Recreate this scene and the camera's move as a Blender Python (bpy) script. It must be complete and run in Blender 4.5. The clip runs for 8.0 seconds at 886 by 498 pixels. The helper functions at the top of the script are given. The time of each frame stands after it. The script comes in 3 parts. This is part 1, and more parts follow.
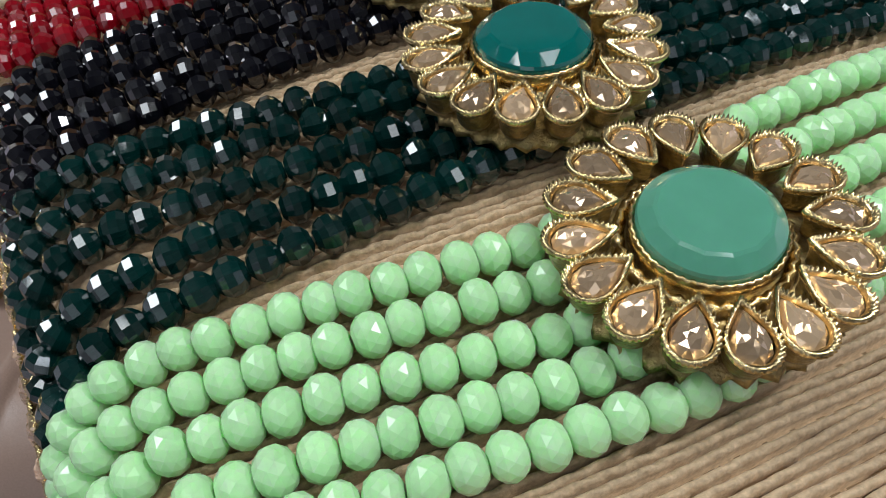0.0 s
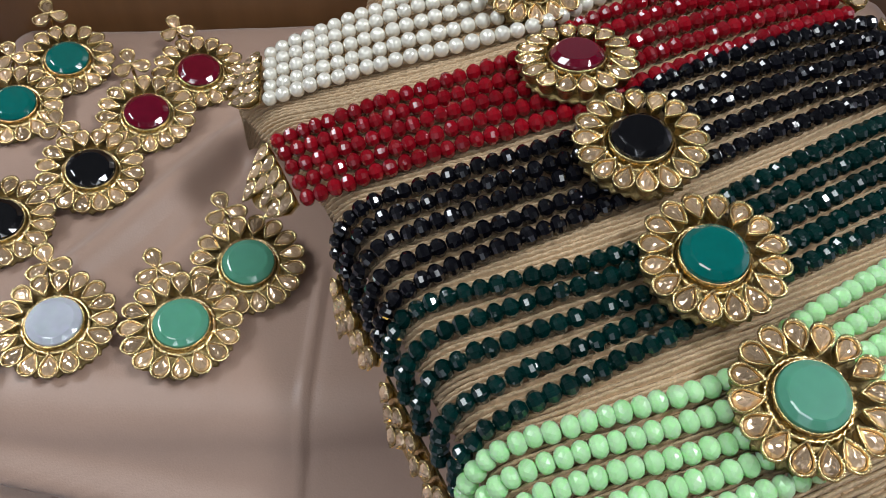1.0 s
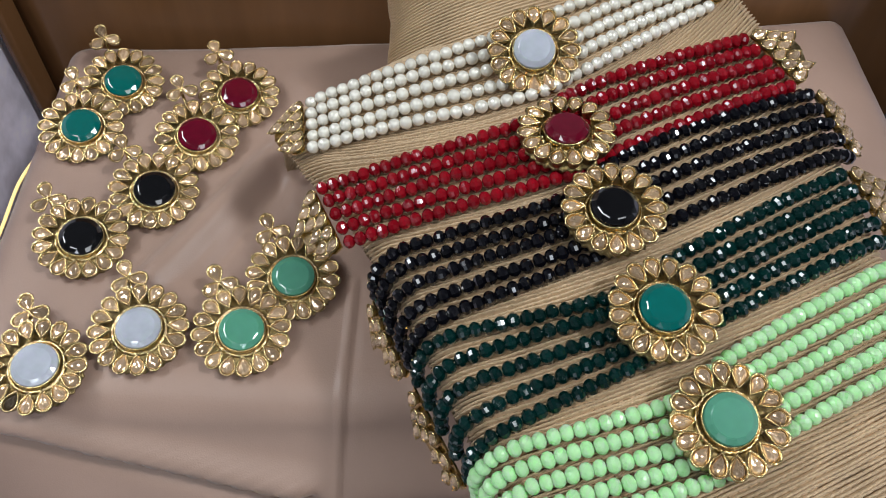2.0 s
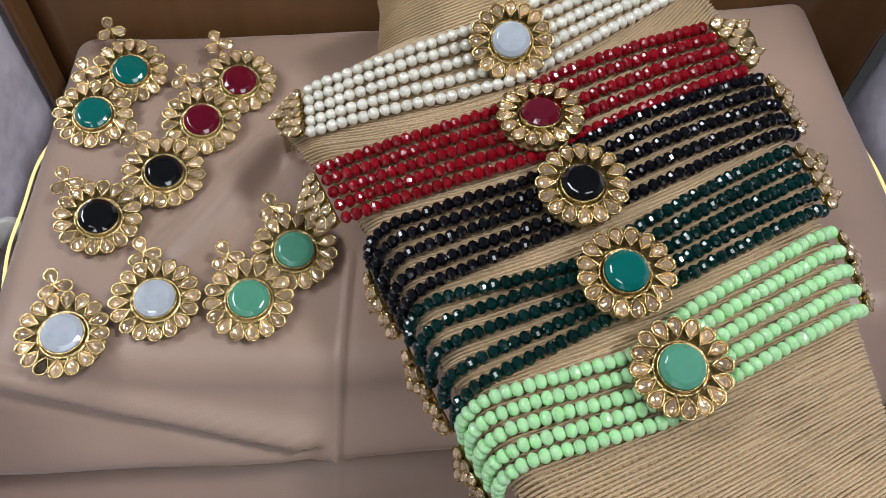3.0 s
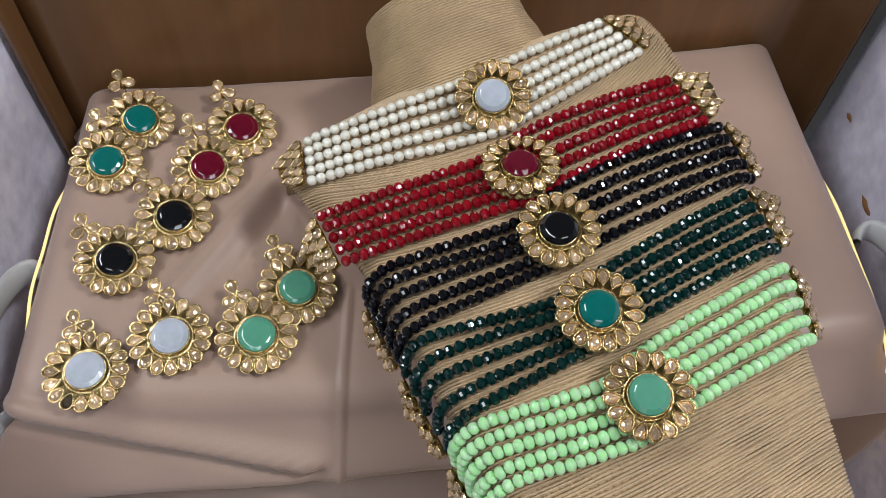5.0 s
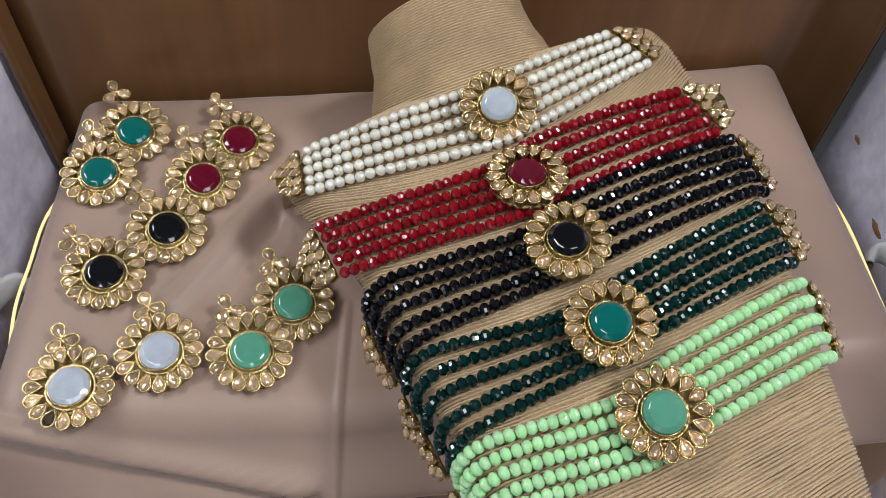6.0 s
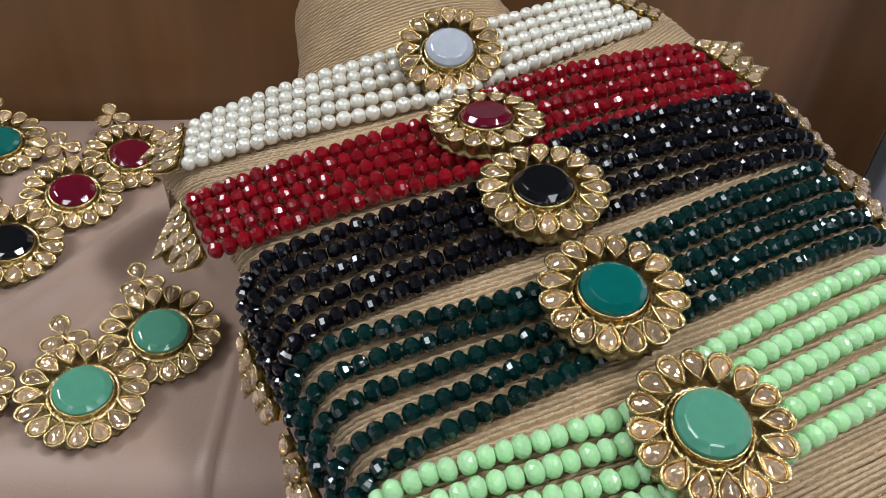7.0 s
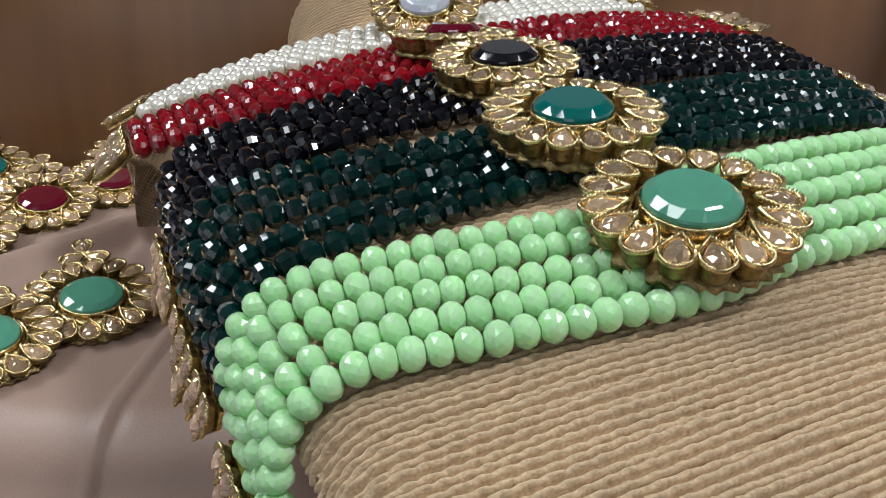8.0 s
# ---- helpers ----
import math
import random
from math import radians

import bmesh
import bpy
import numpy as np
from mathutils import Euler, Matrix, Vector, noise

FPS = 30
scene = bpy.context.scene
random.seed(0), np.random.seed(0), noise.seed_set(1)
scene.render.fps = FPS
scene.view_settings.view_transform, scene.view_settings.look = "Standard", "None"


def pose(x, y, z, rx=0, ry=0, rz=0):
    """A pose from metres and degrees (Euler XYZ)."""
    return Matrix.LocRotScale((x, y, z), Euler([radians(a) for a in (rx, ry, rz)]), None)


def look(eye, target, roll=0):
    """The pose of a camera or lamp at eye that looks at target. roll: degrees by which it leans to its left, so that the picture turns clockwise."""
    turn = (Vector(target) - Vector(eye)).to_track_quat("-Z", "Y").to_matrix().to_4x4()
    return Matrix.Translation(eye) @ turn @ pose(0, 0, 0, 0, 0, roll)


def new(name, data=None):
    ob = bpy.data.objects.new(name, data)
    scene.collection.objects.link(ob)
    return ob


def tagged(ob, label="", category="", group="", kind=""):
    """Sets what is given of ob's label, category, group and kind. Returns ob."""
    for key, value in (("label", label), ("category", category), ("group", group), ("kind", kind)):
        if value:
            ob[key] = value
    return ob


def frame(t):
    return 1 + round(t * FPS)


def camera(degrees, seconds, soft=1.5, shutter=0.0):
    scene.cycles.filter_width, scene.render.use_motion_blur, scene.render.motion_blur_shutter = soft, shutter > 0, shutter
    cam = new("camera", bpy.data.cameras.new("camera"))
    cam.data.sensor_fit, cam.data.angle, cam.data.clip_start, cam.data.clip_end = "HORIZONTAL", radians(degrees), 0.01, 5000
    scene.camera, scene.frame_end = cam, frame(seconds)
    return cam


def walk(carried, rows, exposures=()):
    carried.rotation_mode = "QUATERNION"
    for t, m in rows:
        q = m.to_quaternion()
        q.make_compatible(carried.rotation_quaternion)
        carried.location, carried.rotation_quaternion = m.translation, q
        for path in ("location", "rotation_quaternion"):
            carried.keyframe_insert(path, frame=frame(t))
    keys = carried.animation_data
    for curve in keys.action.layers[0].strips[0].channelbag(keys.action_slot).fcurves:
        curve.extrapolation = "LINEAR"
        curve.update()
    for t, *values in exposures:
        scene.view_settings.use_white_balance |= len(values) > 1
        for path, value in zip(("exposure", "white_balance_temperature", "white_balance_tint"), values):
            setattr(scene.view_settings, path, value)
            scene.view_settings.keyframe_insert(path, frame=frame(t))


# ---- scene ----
cam = camera(58.2, 8.0, soft=0.45)
PATH = [
    (0, (0.023, 0.018, 0.134), (0.05, 1.608, -1.077), 0.0),
    (0.5, (-0.012, -0.001, 0.185), (-0.008, 1.423, -1.218), 0.6),
    (1, (-0.033, -0.004, 0.24), (-0.015, 1.311, -1.267), 1.8),
    (1.2, (-0.037, -0.009, 0.257), (-0.014, 1.284, -1.269), 2.5),
    (2.3, (-0.043, -0.015, 0.327), (0.003, 1.111, -1.325), 3.3),
    (2.5, (-0.042, -0.019, 0.331), (0.011, 1.094, -1.329), 3.4),
    (3, (-0.042, -0.034, 0.343), (0.02, 1.084, -1.315), 3.4),
    (3.5, (-0.048, -0.042, 0.354), (0.021, 1.083, -1.299), 3.2),
    (4, (-0.046, -0.05, 0.377), (0.029, 1.081, -1.27), 2.9),
    (4.5, (-0.043, -0.043, 0.385), (0.043, 1.089, -1.262), 3.2),
    (5.8, (-0.045, -0.041, 0.366), (0.034, 1.14, -1.247), 3.3),
    (6, (-0.046, -0.042, 0.361), (0.049, 1.167, -1.229), 4.0),
    (6.5, (-0.037, -0.023, 0.303), (0.071, 1.299, -1.194), 4.5),
    (6.9, (-0.02, -0.02, 0.234), (0.09, 1.49, -1.073), 4.6),
    (7, (-0.016, -0.021, 0.221), (0.087, 1.531, -1.037), 4.0),
    (7.5, (0.002, -0.031, 0.159), (0.048, 1.728, -0.793), 3.0),
    (8, (0.016, -0.039, 0.124), (-0.031, 1.806, -0.645), 2.3),
]
walk(cam, [(t, look(eye, target, roll)) for t, eye, target, roll in PATH])

# ---- world and lights ----
world = bpy.data.worlds.new("room_air")
scene.world = world
world.use_nodes = True
world.node_tree.nodes["Background"].inputs[0].default_value = (0.75, 0.82, 1.0, 1)
world.node_tree.nodes["Background"].inputs[1].default_value = 0.02


def area_lamp(name, eye, target, sx, sy, watts, colour):
    data = bpy.data.lights.new(name, "AREA")
    data.shape, data.size, data.size_y, data.energy, data.color = "RECTANGLE", sx, sy, watts, colour
    ob = new(name, data)
    ob.matrix_world = look(eye, target)
    return ob


area_lamp("ceiling_panel_light", (-1.30, 0.45, 1.75), (-0.1, 0.2, 0), 0.75, 0.75, 28, (0.88, 0.94, 1.0))
area_lamp("ceiling_downlight", (0.95, -0.05, 1.75), (0.1, 0.2, 0), 0.3, 0.3, 19, (0.92, 0.96, 1.0))
area_lamp("ceiling_downlight", (-0.75, -0.55, 1.75), (-0.1, 0.2, 0), 0.5, 0.5, 7, (0.90, 0.96, 1.0))
area_lamp("ceiling_downlight", (0.60, -0.85, 1.75), (0.1, 0.2, 0), 0.5, 0.5, 4, (0.90, 0.96, 1.0))
area_lamp("ceiling_tube_light", (-0.1, -1.4, 1.75), (-0.1, 0.2, 0), 1.2, 0.06, 2, (0.82, 0.9, 1.0))
# added bluish panel behind the camera, for reflections in beads and back board
area_lamp("front_fill_light", (-0.5, -1.95, 0.25), (-0.1, 0.2, 0.1), 0.9, 1.8, 4.5, (0.80, 0.88, 1.0))
# unseen warm fill, added for the yellowish glow under the front fold
area_lamp("low_warm_fill", (0.0, 0.03, -0.22), (0.0, 0.1, -0.12), 0.4, 0.01, 0.06, (1.0, 0.62, 0.14))


# ---- materials ----
def material(name, colour, rough=0.5, metal=0.0, coat=0.0, vary=0.0, vary_scale=40.0, fine=0.0, fine_scale=600.0, bump=0.0, bump_scale=300.0, per_object=0.0, sheen=0.0, sub=0.0, trans=0.0, ior=1.5, coat_rough=0.05, stretch=None):
    m = bpy.data.materials.new(name)
    m.use_nodes = True
    n, l = m.node_tree.nodes, m.node_tree.links
    b = n["Principled BSDF"]
    b.inputs["Base Color"].default_value = (*colour, 1)
    b.inputs["Roughness"].default_value = rough
    b.inputs["Metallic"].default_value = metal
    b.inputs["Coat Weight"].default_value = coat
    b.inputs["Coat Roughness"].default_value = coat_rough
    b.inputs["IOR"].default_value = ior
    b.inputs["Sheen Weight"].default_value = sheen
    b.inputs["Transmission Weight"].default_value = trans
    if sub:
        b.inputs["Subsurface Weight"].default_value = sub
        b.inputs["Subsurface Radius"].default_value = (0.6, 1.0, 0.5)
        b.inputs["Subsurface Scale"].default_value = 0.003
    co = n.new("ShaderNodeTexCoord")
    src = co.outputs["Object"]
    if stretch:
        mp = n.new("ShaderNodeMapping")
        mp.inputs["Scale"].default_value = stretch
        l.new(src, mp.inputs["Vector"])
        src = mp.outputs["Vector"]
    value = None

    def noise_value(scale, amount):
        t = n.new("ShaderNodeTexNoise")
        t.inputs["Scale"].default_value = scale
        t.inputs["Detail"].default_value = 5
        l.new(src, t.inputs["Vector"])
        r = n.new("ShaderNodeMapRange")
        r.inputs["From Min"].default_value, r.inputs["From Max"].default_value = 0.3, 0.7
        r.inputs["To Min"].default_value, r.inputs["To Max"].default_value = 1 - amount, 1 + amount
        l.new(t.outputs["Fac"], r.inputs["Value"])
        return r.outputs["Result"]

    terms = []
    if vary:
        terms.append(noise_value(vary_scale, vary))
    if fine:
        terms.append(noise_value(fine_scale, fine))
    if per_object:
        oi = n.new("ShaderNodeObjectInfo")
        r = n.new("ShaderNodeMapRange")
        r.inputs["To Min"].default_value, r.inputs["To Max"].default_value = 1 - per_object, 1 + per_object
        l.new(oi.outputs["Random"], r.inputs["Value"])
        terms.append(r.outputs["Result"])
    for t in terms:
        if value is None:
            value = t
        else:
            mm = n.new("ShaderNodeMath")
            mm.operation = "MULTIPLY"
            l.new(value, mm.inputs[0])
            l.new(t, mm.inputs[1])
            value = mm.outputs[0]
    if value is not None:
        hs = n.new("ShaderNodeHueSaturation")
        hs.inputs["Color"].default_value = (*colour, 1)
        l.new(value, hs.inputs["Value"])
        l.new(hs.outputs["Color"], b.inputs["Base Color"])
    if bump:
        t = n.new("ShaderNodeTexNoise")
        t.inputs["Scale"].default_value = bump_scale
        t.inputs["Detail"].default_value = 4
        l.new(src, t.inputs["Vector"])
        bp = n.new("ShaderNodeBump")
        bp.inputs["Strength"].default_value = bump
        bp.inputs["Distance"].default_value = 0.0004
        l.new(t.outputs["Fac"], bp.inputs["Height"])
        l.new(bp.outputs["Normal"], b.inputs["Normal"])
    return m


GOLD = material("antique_gold", (0.78, 0.60, 0.30), 0.24, 1.0, vary=0.45, vary_scale=520, bump=0.35, bump_scale=1500)
# darker copy of the gold: shade between petals and on cup walls, as colour
SHADE_GOLD = material("shaded_gold", (0.36, 0.27, 0.12), 0.34, 1.0, vary=0.5, vary_scale=700, bump=0.8, bump_scale=1800)
CHAMPAGNE = material("champagne_crystal", (0.76, 0.54, 0.34), 0.08, 0.65, coat=1.0, per_object=0.4, coat_rough=0.03)
DARK_HOLE = material("empty_setting", (0.05, 0.035, 0.02), 0.5, 0.6)
LIME = material("lime_jade_glass", (0.48, 0.77, 0.43), 0.22, coat=0.0, vary=0.05, vary_scale=250, per_object=0.06, sub=0.9)
GREEN = material("bottle_green_glass", (0.001, 0.024, 0.021), 0.06, coat=0.5, per_object=0.3, trans=0.25)
BLACK = material("jet_black_glass", (0.003, 0.003, 0.005), 0.06, coat=0.5, per_object=0.3)
RED = material("ruby_red_glass", (0.26, 0.003, 0.010), 0.13, coat=0.3, per_object=0.22, trans=0.1)
PEARL = material("ivory_pearl", (0.86, 0.83, 0.73), 0.19, 0.25, coat=1.0, vary=0.03, vary_scale=300, per_object=0.05, coat_rough=0.07, ior=1.75)
THREAD = material("nylon_thread", (0.35, 0.3, 0.22), 0.6)
ST_MINT = material("mint_stone", (0.10, 0.33, 0.22), 0.1, coat=0.8, vary=0.06, vary_scale=160, sub=0.25)
ST_TEAL = material("teal_stone", (0.0, 0.125, 0.11), 0.07, coat=0.8, vary=0.08, vary_scale=160)
ST_BLACK = material("black_stone", (0.004, 0.004, 0.005), 0.05, coat=0.8, vary=0.2, vary_scale=160)
ST_RED = material("garnet_stone", (0.12, 0.002, 0.014), 0.07, coat=0.8, vary=0.15, vary_scale=160)
ST_WHITE = material("moonstone", (0.48, 0.51, 0.57), 0.10, coat=0.8, vary=0.12, vary_scale=110, sub=0.25)
CORD = material("paper_cord", (0.55, 0.395, 0.24), 0.7, vary=0.12, vary_scale=45, fine=0.2, fine_scale=1500, bump=0.6, bump_scale=1400, sheen=0.1)
CORE = material("bust_core", (0.25, 0.17, 0.09), 0.9, vary=0.2)
SATIN = material("taupe_satin", (0.375, 0.248, 0.19), 0.42, vary=0.07, vary_scale=14, fine=0.06, fine_scale=2500, bump=0.25, bump_scale=1300, sheen=0.25)
BROWN = material("brown_laminate", (0.19, 0.092, 0.038), 0.24, ior=1.5, vary=0.25, vary_scale=9, fine=0.12, fine_scale=60, bump=0.1, bump_scale=150, stretch=(1, 1, 0.12))
LILAC = material("scuffed_white_plastic", (0.84, 0.80, 0.93), 0.5, vary=0.22, vary_scale=14, fine=0.12, fine_scale=90, bump=0.15)
WHITE = material("white_plastic", (0.55, 0.55, 0.55), 0.35, vary=0.06, vary_scale=30)
PLASTER = material("painted_plaster", (0.30, 0.30, 0.31), 0.85, vary=0.06, vary_scale=3, bump=0.2)
FLOORM = material("shop_floor", (0.07, 0.067, 0.065), 0.4, vary=0.15, vary_scale=4)
RUST = material("rust_stain", (0.28, 0.13, 0.05), 0.8, vary=0.3, vary_scale=60)


# ---- building helpers ----
def mesh_from(name, verts, faces, mat, smooth=False):
    me = bpy.data.meshes.new(name)
    me.from_pydata([tuple(v) for v in verts], [], [tuple(f) for f in faces])
    me.materials.append(mat)
    bm = bmesh.new()
    bm.from_mesh(me)
    bmesh.ops.recalc_face_normals(bm, faces=bm.faces)
    bm.to_mesh(me)
    bm.free()
    if smooth:
        me.polygons.foreach_set("use_smooth", [True] * len(me.polygons))
    me.update()
    return me


def part_of(name, me, parent, m=None, label=""):
    ob = new(name, me)
    ob.parent = parent
    if m is not None:
        ob.matrix_basis = m
    if label:
        ob["label"] = label
    return ob


def grid_mesh(name, pts, mat, smooth=True, wrap=False):
    """pts: array rows x cols x 3."""
    r, c, _ = pts.shape
    i = np.arange(r * c).reshape(r, c)
    if wrap:
        i = np.concatenate([i, i[:, :1]], axis=1)
    f = np.stack([i[:-1, :-1], i[:-1, 1:], i[1:, 1:], i[1:, :-1]], axis=-1).reshape(-1, 4)
    me = bpy.data.meshes.new(name)
    me.from_pydata(pts.reshape(-1, 3).tolist(), [], f.tolist())
    me.materials.append(mat)
    if smooth:
        me.polygons.foreach_set("use_smooth", [True] * len(me.polygons))
    me.update()
    return me


def box_mesh(name, lo, hi, mat, bevel=0.0):
    bm = bmesh.new()
    bmesh.ops.create_cube(bm, size=1)
    for v in bm.verts:
        v.co = Vector([(lo[k] + hi[k]) / 2 + v.co[k] * (hi[k] - lo[k]) for k in range(3)])
    if bevel:
        bmesh.ops.bevel(bm, geom=bm.edges[:], offset=bevel, segments=3, affect="EDGES")
    me = bpy.data.meshes.new(name)
    bm.to_mesh(me)
    bm.free()
    me.materials.append(mat)
    return me


# ---- the setting: room, panels, draped stand ----
def setting_box(name, lo, hi, mat, label, bevel=0.0):
    return tagged(new(name, box_mesh(name, lo, hi, mat, bevel)), label, name.split("_")[0], kind="structure")


setting_box("floor", (-2.1, -2.1, -0.85), (2.1, 2.1, -0.75), FLOORM, "grey shop floor far below the stand")
setting_box("ceiling", (-2.1, -2.1, 1.85), (2.1, 2.1, 1.95), PLASTER, "plain pale grey ceiling above the stand")
setting_box("wall_north", (-2.1, 2.0, -0.75), (2.1, 2.1, 1.85), PLASTER, "plain painted shop wall")
setting_box("wall_south", (-2.1, -2.1, -0.75), (2.1, -2.0, 1.85), PLASTER, "plain painted shop wall")
setting_box("wall_west", (-2.1, -2.0, -0.75), (-2.0, 2.0, 1.85), PLASTER, "plain painted shop wall")
setting_box("wall_east", (2.0, -2.0, -0.75), (2.1, 2.0, 1.85), PLASTER, "plain painted shop wall")

BACK_YAW = 0.098


def back_y(x):
    return 0.375 + BACK_YAW * (x + 0.016) + 0.12 * (x + 0.07) ** 2


# brown laminate back board whose sides bend forward
def board_line(z):
    """West end to east end: a short west return, the flat, a rounded east return."""
    line = []
    for d in np.linspace(0, 0.02, 5):
        line.append((-0.288 + 0.2 * d, back_y(-0.286) + 0.012 - 0.02 + d, z))
    for x in np.linspace(-0.282, 0.232, 40):
        line.append((x, back_y(x) + 0.012, z))
    for q in np.linspace(0.1, 1.25, 14):
        line.append((0.232 + 0.045 * math.sin(q), back_y(0.232) + 0.012 - 0.045 * (1 - math.cos(q)), z))
    return line


ob = new("back_board", grid_mesh("back_board", np.array([board_line(z) for z in np.linspace(-0.40, 0.17, 6)]), BROWN))
mod = ob.modifiers.new("thick", "SOLIDIFY")
mod.thickness, mod.offset = 0.004, 1
tagged(ob, "dark brown laminate board standing behind the stand", "back board", kind="structure")

# scuffed pale side panels
for name, x0, lean_x in (("side_panel_west", -0.2955, 0.0), ("side_panel_east", 0.2885, 0.0)):
    pts = []
    for z in np.linspace(-0.45, 0.062 if x0 < 0 else 0.17, 12):
        line = []
        for y in np.linspace(-0.25, 0.372 if x0 < 0 else 0.395, 16):
            k = (z + 0.45) / 0.58
            line.append((x0 + lean_x * k + 0.004 * noise.noise((x0 * 9, y * 7, z * 7)), y, z))
        pts.append(line)
    ob = new(name, grid_mesh(name, np.array(pts), LILAC))
    mod = ob.modifiers.new("thick", "SOLIDIFY")
    mod.thickness, mod.offset = 0.006, 0
    tagged(ob, "scuffed pale lilac white plastic side panel", "side panel", kind="structure")

# table under the cloth, hidden by it
setting_box("table_base", (-0.225, 0.165, -0.75), (0.195, 0.335, -0.06), BROWN, "brown base block hidden beneath the draped cloth", 0.004)


def edge_turn(d, limit, radius):
    """Arc-length past an edge: how far in the plane, how far down."""
    start = limit - radius
    if d <= start:
        return d, 0.0
    q = (d - start) / radius
    if q < math.pi / 2:
        return start + radius * math.sin(q), radius * (1 - math.cos(q))
    return limit, radius + (d - start) - radius * math.pi / 2


def ridge(x, y, x0, y0, x1, y1, width, height):
    dx, dy = x1 - x0, y1 - y0
    ll = math.hypot(dx, dy)
    t = ((x - x0) * dx + (y - y0) * dy) / (ll * ll)
    d = ((x - x0) * -dy + (y - y0) * dx) / ll
    fade = math.exp(-(max(0, -t, t - 1) * ll / (width * 1.6)) ** 2)
    return height * fade * math.exp(-(d / width) ** 2)


CLOTH_Z = -0.005


def cloth_point(a, b):
    """a across (x from the middle), b from the back edge forward."""
    side = 1 if a > 0 else -1
    ua, da = edge_turn(abs(a), 0.248 - 0.006 * (side < 0) - 0.006 * (side < 0) * min(1.0, max(0.0, b) / 0.22) - (0.007 - 0.008 * min(1.0, max(0.0, b) / 0.22)) * (side > 0), 0.016)
    x = -0.018 + side * ua
    y0 = back_y(x) - 0.004
    length = y0 - (0.125 + 0.12 * max(0.0, x + 0.08))
    if b < 0:
        vb, db = edge_turn(-b, 0.004, 0.004)
        vb = -vb
    else:
        vb, db = edge_turn(b, length, 0.022)
    y = y0 - vb
    x += side * 0.05 * min(1.0, max(0.0, db - 0.01) / 0.06) * min(1.0, max(0.0, abs(a) - 0.14) / 0.10)
    # front drop: first layer ends in a tuck, a second layer swells below it
    z = CLOTH_Z - da - db
    if b > length and db > 0.012:
        low = db - 0.012
        tuck = 0.033 + 0.003 * math.sin(x * 14 + 0.6) + 0.022 * min(1.0, max(0.0, (-x - 0.07) / 0.17))
        y -= 0.028 * math.sin(min(1.0, low / tuck) * math.pi * 0.5) ** 2
        y += 0.052 * math.exp(-((low - tuck - 0.010) / 0.0085) ** 2)
        if low > tuck + 0.010:
            y += 0.05 * min(1.0, max(0.0, (x - 0.03) / 0.06)) - 0.014 * math.sin(min(1.0, (low - tuck - 0.010) / 0.05) * math.pi * 0.5) ** 2
    w = 0.0012 * noise.noise((x * 11, (y + z) * 11, 3.3)) + 0.0005 * noise.noise((x * 31, (y + z) * 31, 8.3))
    w += 0.00016 * noise.noise((x * 120 + 60 * y, (y + z) * 70, 5.1)) + 0.0009 * max(0.0, noise.noise((x * 22 - 14 * y, (y + z) * 9, 1.7)) - 0.25)
    w += ridge(x, y + z, -0.077, 0.190, -0.082, 0.02, 0.0014, 0.0016)
    w += ridge(x, y, -0.172, 0.196, -0.126, 0.272, 0.0075, 0.0060)
    w -= ridge(x, y, -0.143, 0.205, -0.106, 0.285, 0.009, 0.0045)
    w += ridge(x, y, -0.196, 0.296, -0.178, 0.322, 0.010, 0.002)
    w += ridge(x, y, -0.085, 0.268, -0.118, 0.330, 0.006, 0.002)
    w += ridge(x, y + z, -0.245, 0.116, -0.10, 0.076, 0.0065, 0.0085)
    w -= ridge(x, y + z, -0.245, 0.103, -0.10, 0.063, 0.0060, 0.0090)
    w += ridge(x, y + z, -0.04, 0.128, -0.012, 0.09, 0.006, 0.002)
    w -= ridge(x, y + z, -0.0735, 0.190, -0.0785, 0.02, 0.0022, 0.0005)
    w += ridge(x, y, -0.116, 0.262, -0.098, 0.236, 0.0025, 0.0012)
    w += ridge(x, y, -0.090, 0.300, -0.103, 0.262, 0.0022, 0.0012)
    w += ridge(x, y, -0.126, 0.292, -0.112, 0.246, 0.004, 0.0018)
    w += ridge(x, y, -0.150, 0.205, -0.138, 0.232, 0.003, 0.0014)
    front = min(1.0, db / 0.02)
    outer = min(1.0, da / 0.02)
    return (x + side * w * outer, y - w * front, z + w * (1 - max(front, outer)))


rows_b = np.concatenate([np.linspace(-0.12, -0.002, 8), np.linspace(0, 0.19, 70), np.linspace(0.193, 0.48, 150)])
cols_a = np.concatenate([np.linspace(-0.46, -0.26, 22), np.linspace(-0.257, 0.26, 340), np.linspace(0.264, 0.46, 22)])
pts = np.array([[cloth_point(a, b) for a in cols_a] for b in rows_b])
ob = new("draped_cloth", grid_mesh("draped_cloth", pts, SATIN))
mod = ob.modifiers.new("thick", "SOLIDIFY")
mod.thickness, mod.offset = 0.0012, -1
tagged(ob, "taupe satin cloth draped over a display stand, creased and folded in front", "cloth", kind="structure")


# white plastic handles beside the cloth
def tube_mesh(name, path, ra, rb, mat, n=14):
    path = [Vector(p) for p in path]
    rings = []
    for k, p in enumerate(path):
        d = (path[min(k + 1, len(path) - 1)] - path[max(k - 1, 0)]).normalized()
        s = d.cross(Vector((0, 0, 1))).normalized()
        t = s.cross(d)
        rings.append([tuple(p + s * (ra * math.cos(2 * math.pi * j / n)) + t * (rb * math.sin(2 * math.pi * j / n))) for j in range(n)])
    return grid_mesh(name, np.array(rings), mat, wrap=True)


